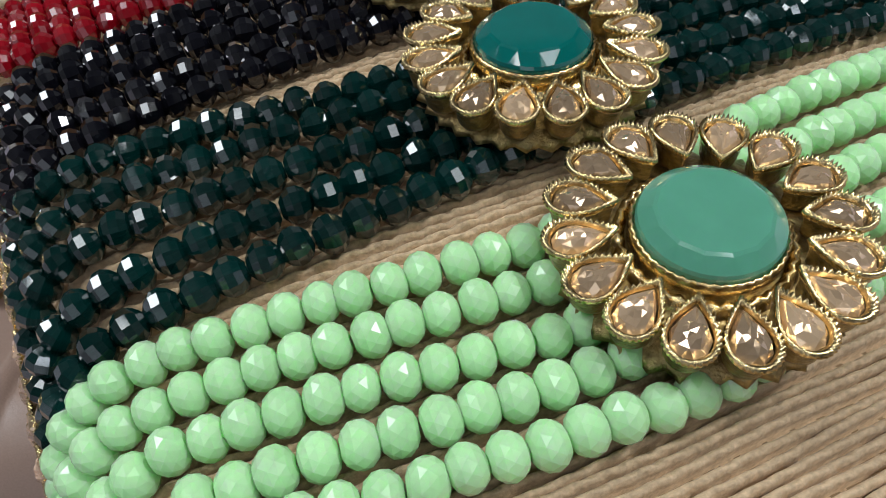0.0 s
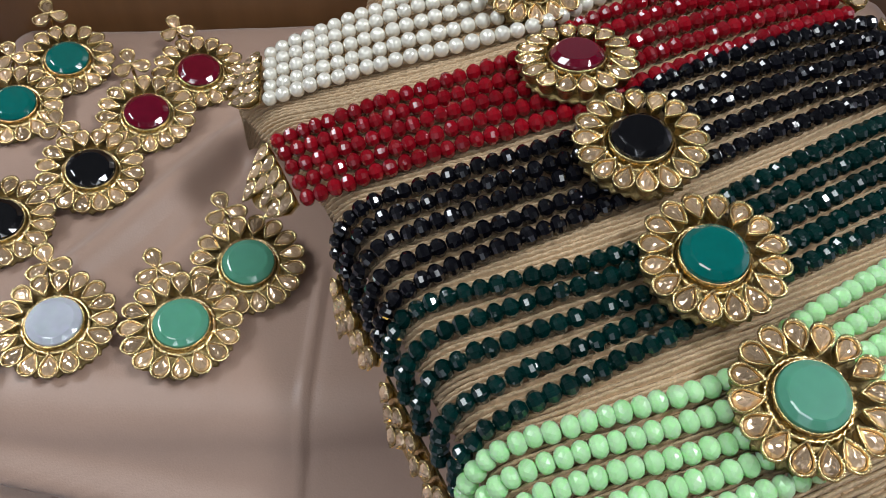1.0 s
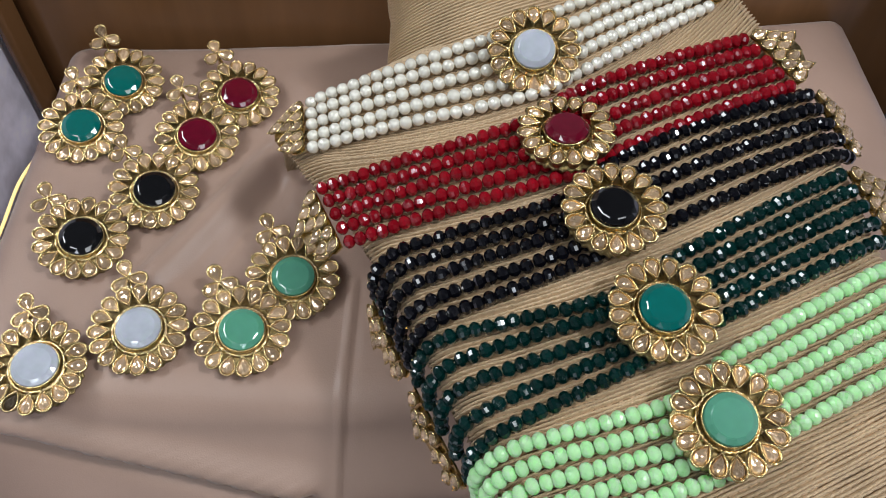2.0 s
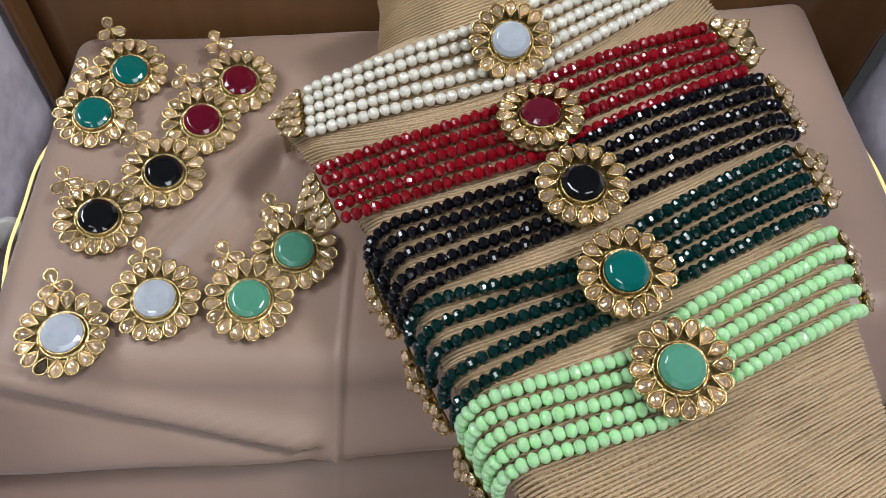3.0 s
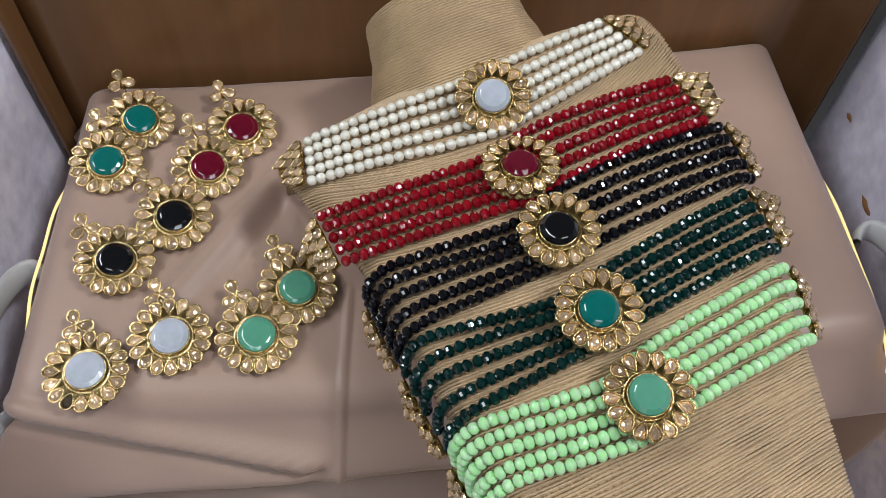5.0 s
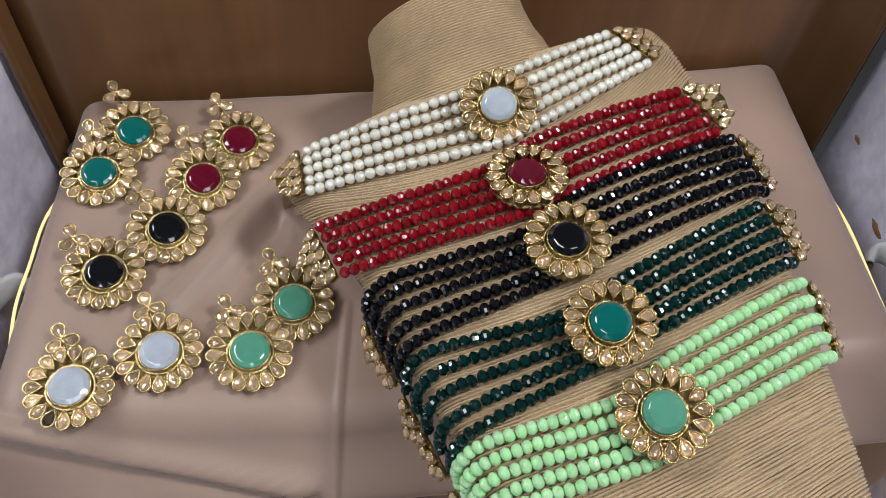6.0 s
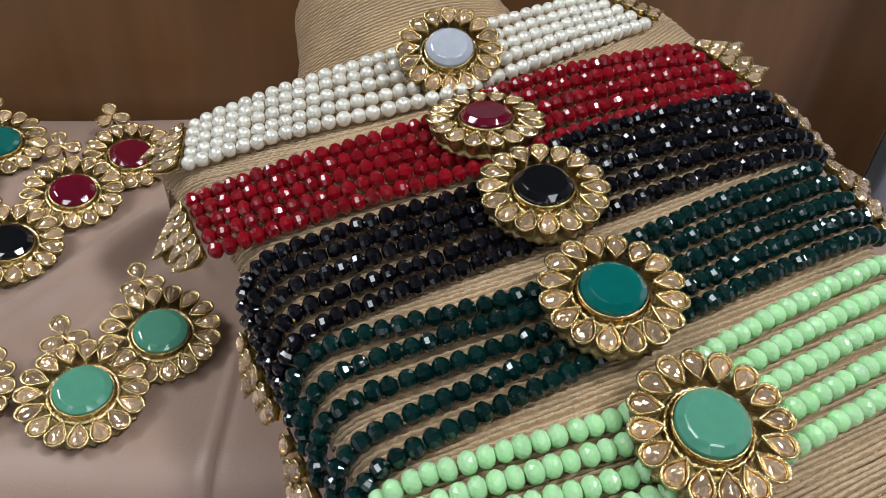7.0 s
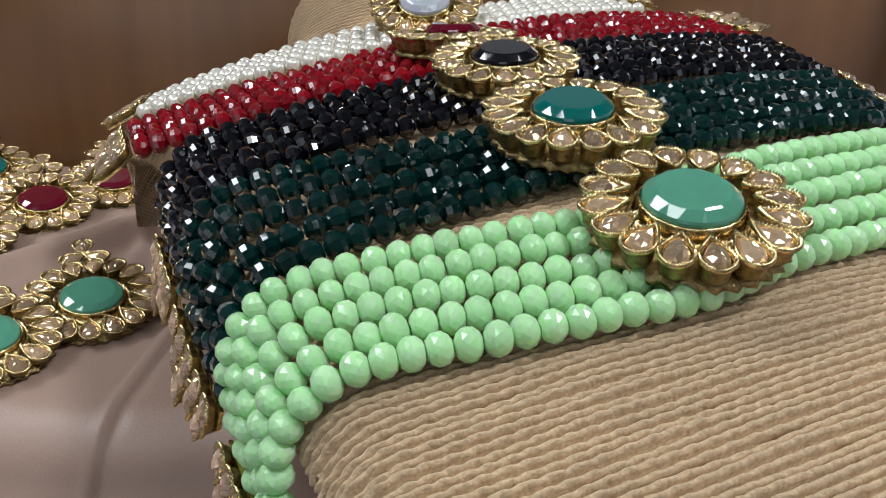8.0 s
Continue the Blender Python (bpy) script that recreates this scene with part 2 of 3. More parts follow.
def handle(side):
    path = []
    x0, y0 = (-0.270, 0.178) if side < 0 else (0.256, 0.206)
    for q in np.linspace(-0.2, 1.2, 44):
        ang = math.pi * q
        path.append((x0 + side * 0.017 * math.sin(ang), y0 - 0.052 * math.cos(ang), -0.034 + 0.006 * math.sin(ang)))
    ob = new("plastic_handle", tube_mesh("plastic_handle", path, 0.0038, 0.010, WHITE))
    return tagged(ob, "white plastic loop handle beside the draped cloth", "handle", "side handles")


handle(-1)
handle(1)

# added glowing tubes along the cloth's sides, in place of its backlit yellow edge
GLOW = bpy.data.materials.new("warm_glow")
GLOW.use_nodes = True
GLOW.node_tree.nodes["Principled BSDF"].inputs["Base Color"].default_value = (0.8, 0.7, 0.4, 1)
GLOW.node_tree.nodes["Principled BSDF"].inputs["Emission Color"].default_value = (1.0, 0.72, 0.22, 1)
GLOW.node_tree.nodes["Principled BSDF"].inputs["Emission Strength"].default_value = 0.9


def glow_tube(path, radius, label):
    return tagged(new("glow_tube", tube_mesh("glow_tube", path, radius, radius, GLOW, 10)), label, "led strip", "led strips")


def hump(q):
    return math.sin(math.pi * q) ** 0.6


glow_tube([(-0.2545 - 0.0082 * hump(q) + 0.006 * q, 0.305 - 0.16 * q, -0.022 + 0.008 * hump(q) - 0.0012 * math.sin(q * 17)) for q in np.linspace(0, 1, 40)], 0.0009, "thin glowing yellow tube standing in for the backlit cloth edge")
glow_tube([(0.2190 + 0.0072 * hump(q) + 0.008 * q, 0.335 - 0.185 * q, -0.022 + 0.008 * hump(q) - 0.001 * math.sin(q * 13)) for q in np.linspace(0, 1, 40)], 0.0009, "thin glowing yellow tube standing in for the backlit cloth edge")
# added tube for the orange glow low on the right, no lamp there
glow_tube([(0.274, 0.160, -0.085), (0.274, 0.140, -0.10), (0.271, 0.110, -0.120)], 0.004, "short glowing yellow tube added for the warm glow low beside the cloth")


def stain(y, z, ry, rz, seed):
    """Thin rusty scuff on the east panel."""
    r = random.Random(seed)
    n = 14
    ring = [(0.2848, y + ry * r.uniform(0.6, 1.1) * math.cos(6.283 * k / n), z + rz * r.uniform(0.6, 1.1) * math.sin(6.283 * k / n)) for k in range(n)]
    verts = ring + [(0.2842, y + (p[1] - y) * 0.5, z + (p[2] - z) * 0.5) for p in ring]
    faces = [(k, (k + 1) % n, n + (k + 1) % n, n + k) for k in range(n)] + [tuple(range(n, 2 * n))]
    ob = new("scuff_mark", mesh_from("scuff_mark", verts, faces, RUST))
    return tagged(ob, "small rusty brown scuff on the pale panel", "scuff mark", "scuffs", kind="structure")


stain(0.300, -0.063, 0.012, 0.004, 1)
stain(0.368, -0.042, 0.005, 0.003, 2)

# ---- the bust wrapped in paper cord ----
TURN_B = radians(20)
CB, SB = math.cos(TURN_B), math.sin(TURN_B)


def table_value(x, xs, ys):
    return float(np.interp(x, xs, ys))


def half_left(v):
    return table_value(v, (-0.16, -0.06, 0.0, 0.06, 0.10, 0.13, 0.16, 0.20), (0.052, 0.064, 0.074, 0.081, 0.088, 0.097, 0.103, 0.098))


def half_right(v):
    return table_value(v, (-0.16, -0.096, -0.05, 0.0, 0.05, 0.10, 0.15, 0.20), (0.070, 0.080, 0.090, 0.101, 0.111, 0.118, 0.121, 0.114))


def chest_z(u, v):
    return 0.0746 + 0.1264 * u + 0.1423 * v - 1.1837 * u * u + 0.4878 * u * v - 0.6347 * v * v


def to_world(u, v, z):
    return Vector((0.038 + u * CB - v * SB, 0.129 + u * SB + v * CB, z))


SHELL = 0.008


def chest_raw(a, v, shell=True):
    vc, dv = edge_turn(v, 0.176, 0.020)
    if a < 0:
        uc, du = edge_turn(-a, half_left(vc) + (0.0 if shell else table_value(vc, (0.066, 0.078), (0.0, 0.03))), 0.010)
        uc = -uc
    else:
        uc, du = edge_turn(a, half_right(vc), 0.012)
    if shell and du > SHELL:
        inward = min(du - SHELL, 0.03)
        uc -= math.copysign(inward, a)
        du = SHELL + 0.1 * inward
    return to_world(uc, vc, max(0.003, chest_z(uc, vc) - du - dv))


def chest_frame(a, v):
    """Place and outward normal on the chest."""
    e = 0.0008
    p = chest_raw(a, v, False)
    n = (chest_raw(a + e, v, False) - chest_raw(a - e, v, False)).cross(chest_raw(a, v + e, False) - chest_raw(a, v - e, False))
    if n.length < 1e-12:
        n = Vector((0, 0, 1))
    return p, n.normalized()


bust = new("necklace_bust")
tagged(bust, "necklace display bust wound in natural straw-coloured paper cord, on the cloth", "display bust")
PITCH = 0.00152
ROWS_PER = 8
V0, V1 = -0.128, 0.198
strands = int((V1 - V0) / PITCH)
a_cols = np.concatenate([np.linspace(-0.185, -0.12, 30), np.linspace(-0.119, 0.13, 470), np.linspace(0.131, 0.19, 26)])


def strand_bow(v0):
    return table_value(v0, (-0.1, -0.03, 0.04, 0.10, 0.2), (0.25, 0.6, 1.6, 3.4, 4.6))


coarse_v = np.linspace(V0 - 0.01, V1 + 0.18, 130)
P_grid = np.zeros((len(coarse_v), len(a_cols), 3))
for i, v in enumerate(coarse_v):
    for j, a in enumerate(a_cols):
        P_grid[i, j] = chest_raw(a, v)
dPa = np.gradient(P_grid, axis=1)
dPv = np.gradient(P_grid, axis=0)
N_grid = np.cross(dPa, dPv)
N_grid /= np.maximum(np.linalg.norm(N_grid, axis=2, keepdims=True), 1e-12)


def sample(grid, v, j):
    """Grid values at heights v (array) in columns j."""
    f = np.clip((v - coarse_v[0]) / (coarse_v[1] - coarse_v[0]), 0, len(coarse_v) - 1.001)
    i = f.astype(int)
    w = (f - i)[:, None]
    return grid[i, j] * (1 - w) + grid[i + 1, j] * w


cols = np.arange(len(a_cols))
out = []
rng = np.random.RandomState(4)
for k in range(strands):
    v0 = V0 + k * PITCH
    phase = rng.uniform(0, 6.28)
    lam = rng.uniform(0.0030, 0.0042)
    slope = table_value(v0, (-0.10, -0.03), (0.12, 0.0))
    wob = 0.00020 * np.sin(a_cols * 70 + rng.uniform(0, 6)) + 0.00012 * np.sin(a_cols * 231 + rng.uniform(0, 6))
    fat = rng.uniform(0.88, 1.08)
    for q in range(ROWS_PER):
        x = (-1.0, -0.82, -0.72, -0.4, 0.0, 0.4, 0.72, 0.82)[q]
        vv = v0 + x * PITCH / 2 + slope * a_cols + strand_bow(v0) * a_cols ** 2 + wob * (1.0 if abs(x) < 0.9 else 0.0)
        p, n = sample(P_grid, vv, cols), sample(N_grid, vv, cols)
        h = -0.0022 if abs(x) > 0.8 else 0.00130 * fat * math.sqrt(max(0.0, 1 - (x / 0.8) ** 2)) - 0.0006
        twist = 0.00060 * (np.abs(np.sin(math.pi * a_cols / lam + x * 1.5 + phase)) - 0.62) * (1 - 0.6 * min(1.0, abs(x) / 0.8) ** 2) + 0.00008 * np.sin(a_cols * 3100 + phase * 3)
        out.append(p + n * (h + twist + wob * 0.5)[:, None])
cord = part_of("chest_cord", grid_mesh("chest_cord", np.array(out), CORD), bust, label="twisted straw-coloured paper cord")
cord["kind"] = "stuff"

# solid core just below the cord
core_rows = [[tuple(chest_raw(a, v) - Vector((0, 0, 0.0022))) for a in np.linspace(-0.118, 0.13, 50)] for v in np.linspace(-0.16, 0.20, 60)]
core = part_of("core", grid_mesh("core", np.array(core_rows), CORE), bust)

# neck: rings about an axis that rises from the shoulders
out = []
turns = 64
NECK_ROWS = 6
n_cols = 150
for k in range(turns * NECK_ROWS + 1):
    s = k / (turns * NECK_ROWS)
    x = ((k % NECK_ROWS) / NECK_ROWS) * 2 - 1
    cu = 0.0125
    cv = table_value(s, (0, 0.35, 1), (0.158, 0.178, 0.226))
    cz = table_value(s, (0, 0.35, 1), (0.038, 0.051, 0.076))
    ru = table_value(s, (0, 0.15, 0.3, 0.45, 0.7, 1), (0.100, 0.084, 0.066, 0.0535, 0.0455, 0.0420))
    rn = table_value(s, (0, 0.15, 0.3, 0.45, 0.7, 1), (0.052, 0.046, 0.0425, 0.0415, 0.0415, 0.041))
    tilt = radians(table_value(s, (0, 0.4, 1), (52, 40, 30)))
    bump_h = 0.0018 * math.sqrt(max(0.0, 1 - x * x)) - 0.0009
    ring = []
    for j in range(n_cols):
        th = 2 * math.pi * j / n_cols
        tw = 0.0004 * math.sin(th * 48 + x * 2.2 + (k // NECK_ROWS) * 1.7) * (1 - abs(x) ** 3)
        wob2 = 0.0004 * math.sin(th * 3 + (k // NECK_ROWS) * 0.7)
        r1, r2 = ru + bump_h + tw + wob2 * 0.4, rn + bump_h + tw + wob2 * 0.4
        uu = cu + r1 * math.cos(th)
        nn = r2 * math.sin(th)
        ring.append(tuple(to_world(uu, cv - nn * math.sin(tilt) + wob2 * 0.3, max(0.003, cz + nn * math.cos(tilt) + 0.1264 * (uu - cu)))))
    out.append(ring)
ring_last = out[-1]
neck = part_of("neck_cord", grid_mesh("neck_cord", np.array(out), CORD, wrap=True), bust, label="paper cord wound round the neck")
neck["kind"] = "stuff"
mid = sum((Vector(p) for p in ring_last), Vector()) / n_cols
cap_rows = [[tuple(mid + (Vector(p) - mid) * f) for p in ring_last] for f in (1.0, 0.97, 0.6, 0.3, 0.02)]
part_of("neck_cap", grid_mesh("neck_cap", np.array(cap_rows), CORE, wrap=True), bust)


# ---- jewellery pieces ----
def teardrop(k, n, length, width):
    """Outline with its point at +y (length 1 means the whole drop)."""
    th = 2 * math.pi * k / n
    x = math.sin(th)
    y = math.cos(th)
    pinch = (1 - (y * 0.5 + 0.5) ** 2.2 * 0.78)
    return x * width / 2 * pinch * 1.04, y * length / 2 if y < 0 else y * length / 2 * 1.04


def petal_meshes(tag, length, width, height, rim_n=72):
    """Deep cup with a beaded rim, and the pear-cut stone that it holds."""
    n = rim_n
    loops = []
    for scale, z, ser in ((0.70, 0.0, 0.0), (0.86, height * 0.25, 0.0), (0.93, height * 0.72, 0.0), (1.0, height * 0.86, 0.4), (1.08, height * 0.98, 1.0), (1.01, height * 1.14, 1.0), (0.90, height * 1.10, 0.8), (0.82, height * 0.94, 0.0), (0.77, height * 0.55, 0.0)):
        lp = []
        for k in range(n):
            x, y = teardrop(k, n, length, width)
            side = 1 if k % 2 else -1
            off = 1 + 0.045 * side * ser
            lp.append((x * scale * off, y * scale * off, z + 0.00030 * side * ser))
        loops.append(lp)
    verts = [v for lp in loops for v in lp]
    faces = []
    for r in range(len(loops) - 1):
        for k in range(n):
            a, b = r * n + k, r * n + (k + 1) % n
            faces.append((a, b, b + n, a + n))
    faces.append(tuple(range((len(loops) - 1) * n, len(loops) * n)))
    faces.append(tuple(reversed(range(n))))
    cup = mesh_from("petal_setting_" + tag, verts, faces, GOLD, smooth=True)
    # walls below the bright rim take the darker gold: recess shade as colour
    cup.materials.append(SHADE_GOLD)
    for f in cup.polygons:
        f.material_index = 1 if f.center.z < height * 0.84 else 0
    return cup


def gem_mesh(tag, length, width, height, seed):
    """Pear-cut stone: three bands of uneven triangular facets and a small table."""
    r = random.Random(seed)
    m = 11
    rings = []
    top = height * 0.90
    for scale, z, shift, uneven in ((0.82, top, 0.0, 0.0), (0.63, top + 0.0008, 0.5, 0.00028), (0.40, top + 0.0011, 0.0, 0.00030), (0.20, top + 0.0013, 0.5, 0.00018)):
        ring = []
        for k in range(m):
            x, y = teardrop(k + shift + r.uniform(-0.12, 0.12) * (uneven > 0), m, length, width)
            ring.append((x * scale, y * scale, z + r.uniform(-uneven, uneven)))
        rings.append(ring)
    verts = [v for lp in rings for v in lp]
    faces = []
    for q in range(len(rings) - 1):
        for k in range(m):
            a, b = q * m + k, q * m + (k + 1) % m
            c, d = a + m, b + m
            if q % 2 == 0:
                faces += [(a, b, c), (b, d, c)]
            else:
                faces += [(a, b, d), (a, d, c)]
    faces.append(tuple(range((len(rings) - 1) * m, len(rings) * m)))
    return mesh_from("petal_stone_" + tag, verts, faces, CHAMPAGNE)


def centre_stone_mesh(tag, r, h, mat):
    """Thick round slab: upright girdle, rounded shoulder, crown facets and a flat table."""
    n, t = 56, 14
    circle = lambda k, m, rr, z, sh=0.0: (rr * math.cos(2 * math.pi * (k + sh) / m), rr * math.sin(2 * math.pi * (k + sh) / m), z)
    verts = [circle(k, n, r, 0) for k in range(n)] + [circle(k, n, r, h * 0.60) for k in range(n)] + [circle(k, n, r * 0.975, h * 0.70) for k in range(n)]
    verts += [circle(k, t, r * 0.80, h * 0.955, 0.5) for k in range(t)] + [circle(k, t, r * 0.745, h, 0.5) for k in range(t)]
    faces = [(q * n + k, q * n + (k + 1) % n, (q + 1) * n + (k + 1) % n, (q + 1) * n + k) for q in range(2) for k in range(n)]
    per = n // t
    for k in range(n):
        faces.append((2 * n + k, 2 * n + (k + 1) % n, 3 * n + (k // per)))
    for k in range(t):
        faces.append((3 * n + k, 2 * n + ((k + 1) * per) % n, 3 * n + (k + 1) % t))
        faces.append((3 * n + k, 3 * n + (k + 1) % t, 3 * n + t + (k + 1) % t, 3 * n + t + k))
    faces.append(tuple(range(3 * n + t, 3 * n + 2 * t)))
    return mesh_from("centre_stone_" + tag, verts, faces, mat)


def ring_profile_mesh(name, profile, n, mat, serr=0.0):
    rows = []
    for r, z, s in profile:
        rows.append([((r + (serr * (1 if k % 2 else -1) if s else 0)) * math.cos(2 * math.pi * k / n), (r + (serr * (1 if k % 2 else -1) if s else 0)) * math.sin(2 * math.pi * k / n), z) for k in range(n)])
    return grid_mesh(name, np.array(rows), mat, wrap=True)


PETALS = 16
R_OUT = 0.0191
petal_cup = petal_meshes("a", 0.0081, 0.0062, 0.0042)
petal_gems = [gem_mesh("a", 0.0081, 0.0062, 0.0042, k) for k in range(5)]
seat_me = petal_gems[0].copy()
seat_me.materials.clear()
seat_me.materials.append(DARK_HOLE)
clasp_cup = petal_meshes("b", 0.0082, 0.0060, 0.0019, 56)
clasp_gems = [gem_mesh("b", 0.0082, 0.0060, 0.0019, 20 + k) for k in range(4)]
bezel_me = ring_profile_mesh("bezel", [(0.0080, 0.003, 0), (0.0091, 0.0034, 0), (0.0092, 0.0060, 0), (0.0091, 0.0066, 1), (0.0088, 0.0068, 1), (0.0086, 0.0063, 0), (0.0085, 0.0040, 0)], 96, GOLD, 0.00016)
ring_me = ring_profile_mesh("inner_ring", [(0.0093, 0.0030, 0), (0.0098, 0.0046, 1), (0.0104, 0.0047, 1), (0.0110, 0.0028, 0)], 72, GOLD, 0.00030)
# backplate in the darker gold, so the gaps between petals read as shaded
plate_me = ring_profile_mesh("backplate", [(0.0004, 0.0030, 0), (0.0100, 0.0030, 0), (0.0150, 0.0022, 0), (0.0172, 0.0012, 1), (0.0176, 0.0004, 1), (0.0160, 0.0, 0), (0.0004, 0.0, 0)], 64, SHADE_GOLD, 0.0006)
stone_meshes = {c: centre_stone_mesh(c, 0.0086, 0.0050, m) for c, m in (("mint", ST_MINT), ("teal", ST_TEAL), ("black", ST_BLACK), ("red", ST_RED), ("white", ST_WHITE))}
STONE_WORDS = {"mint": "milky mint green faceted stone", "teal": "glossy teal green faceted stone", "black": "glossy black faceted stone", "red": "dark garnet red faceted stone", "white": "milky white moonstone"}


def dress_medallion(parent, colour, phase=0.0, missing=-1):
    """Bezel, stones and petals on a parent whose own mesh or origin is the back plate."""
    part_of("bezel", bezel_me, parent)
    part_of("inner_ring", ring_me, parent)
    part_of("centre_stone", stone_meshes[colour], parent, pose(0, 0, 0.0042, 0, 0, phase * 7), STONE_WORDS[colour])
    for k in range(PETALS):
        ang = 360 * k / PETALS + phase
        rr = R_OUT - 0.0043
        jig = 3.0 * math.sin(k * 12.9 + phase)
        m = pose(0, 0, 0, 0, 0, ang) @ pose(0, -rr, 0.0022 + 0.0002 * math.sin(k * 5.1 + phase), 5, 0, jig)
        part_of("petal_setting", petal_cup, parent, m)
        if k != missing:
            part_of("petal_stone", petal_gems[(3 * k + int(phase)) % 5], parent, m)
        else:
            part_of("empty_seat", seat_me, parent, m @ pose(0, 0, -0.0006), "dark empty setting")


# ---- beads ----
CUT = ((-1, 0.40), (-0.70, 0.74), (-0.26, 0.97), (0.26, 0.97), (0.70, 0.74), (1, 0.40))
SOFT_CUT = ((-1, 0.36), (-0.82, 0.68), (-0.42, 0.93), (0.0, 1.0), (0.42, 0.93), (0.82, 0.68), (1, 0.36))


def rondelle_mesh(name, radius, half, mat, n, cut, staggered=False):
    """Cut rondelle: rings joined by flat facets, four-sided or, staggered, three-sided."""
    rings = []
    for i, (z, r) in enumerate(cut):
        sh = 0.5 * (i % 2) if staggered else 0.0
        rings.append([(radius * r * math.cos(2 * math.pi * (k + sh) / n), radius * r * math.sin(2 * math.pi * (k + sh) / n), z * half) for k in range(n)])
    verts = [v for lp in rings for v in lp]
    faces = []
    for r in range(len(rings) - 1):
        for k in range(n):
            a, b = r * n + k, r * n + (k + 1) % n
            c, d = a + n, b + n
            if not staggered:
                faces.append((a, b, d, c))
            elif r % 2 == 0:
                faces += [(a, b, c), (b, d, c)]
            else:
                faces += [(a, b, d), (a, d, c)]
    faces += [tuple(reversed(range(n))), tuple(range((len(rings) - 1) * n, len(rings) * n))]
    return mesh_from(name, verts, faces, mat)


def pearl_mesh(name, radius, mat):
    bm = bmesh.new()
    bmesh.ops.create_uvsphere(bm, u_segments=18, v_segments=12, radius=radius)
    for f in bm.faces:
        f.smooth = True
    me = bpy.data.meshes.new(name)
    bm.to_mesh(me)
    bm.free()
    me.materials.append(mat)
    return me


BEAD_R = 0.00302
beads = {"lime": rondelle_mesh("bead_lime", BEAD_R * 0.98, 0.00228, LIME, 11, SOFT_CUT, True), "green": rondelle_mesh("bead_green", BEAD_R, 0.00236, GREEN, 10, CUT), "black": rondelle_mesh("bead_black", BEAD_R, 0.00236, BLACK, 10, CUT), "red": rondelle_mesh("bead_red", BEAD_R, 0.00236, RED, 10, CUT), "pearl": pearl_mesh("bead_pearl", 0.00283, PEARL)}


def smooth_path(points, n):
    """Catmull-Rom through 2D points."""
    pts = [points[0]] + list(points) + [points[-1]]
    res = []
    for i in range(1, len(pts) - 2):
        p0, p1, p2, p3 = (np.array(p) for p in pts[i - 1:i + 3])
        for t in np.linspace(0, 1, n, endpoint=False):
            res.append(0.5 * (2 * p1 + (p2 - p0) * t + (2 * p0 - 5 * p1 + 4 * p2 - p3) * t * t + (3 * p1 - p0 - 3 * p2 + p3) * t ** 3))
    res.append(np.array(points[-1]))
    return res


def frame_matrix(origin, x_axis, z_axis):
    z = z_axis.normalized()
    y = z.cross(x_axis).normalized()
    x = y.cross(z)
    m = Matrix((x, y, z)).transposed().to_4x4()
    m.translation = origin
    return m


CLASP_SPOTS = [(0.0032, k, 0) for k in (-2, -1, 0, 1, 2)] + [(0.0086, k, 0) for k in (-1.5, -0.5, 0.5, 1.5)] + [(0.0140, -1.0, 0)]


def clasp(parent, origin, out_dir, up_dir, span, normal, flip):
    """Triangular end piece: plate and ten set stones."""
    m = frame_matrix(origin, out_dir, normal)
    step = span / 4.6
    verts, faces = [], []
    half = span / 2 * 1.05
    outline = [(0.0, -half), (0.0, half), (0.0045, half * 0.98), (0.0110, half * 0.62), (0.0160, half * (0.5 if flip else -0.05)), (0.0160, half * (0.05 if flip else -0.5)), (0.0110, -half * 0.62), (0.0045, -half * 0.98)]
    n = len(outline)
    for z in (0.0, 0.0008):
        verts += [(x, y, z) for x, y in outline]
    faces = [tuple(reversed(range(n))), tuple(range(n, 2 * n))] + [(k, (k + 1) % n, n + (k + 1) % n, n + k) for k in range(n)]
    plate = part_of("clasp", mesh_from("clasp", verts, faces, GOLD), parent, m, "gold end clasp set with champagne stones")
    for i, (x, k, _) in enumerate(CLASP_SPOTS):
        kk = -k if flip else k
        mm = pose(x, kk * step, 0.0008, 0, 0, -90 + 14 * math.sin(i * 3.7)) @ Matrix.Diagonal((1.0, 1.0, 1.0, 1))
        part_of("stone_setting", clasp_cup, plate, mm)
        part_of("clasp_stone", clasp_gems[i % 4], plate, mm)
    return plate


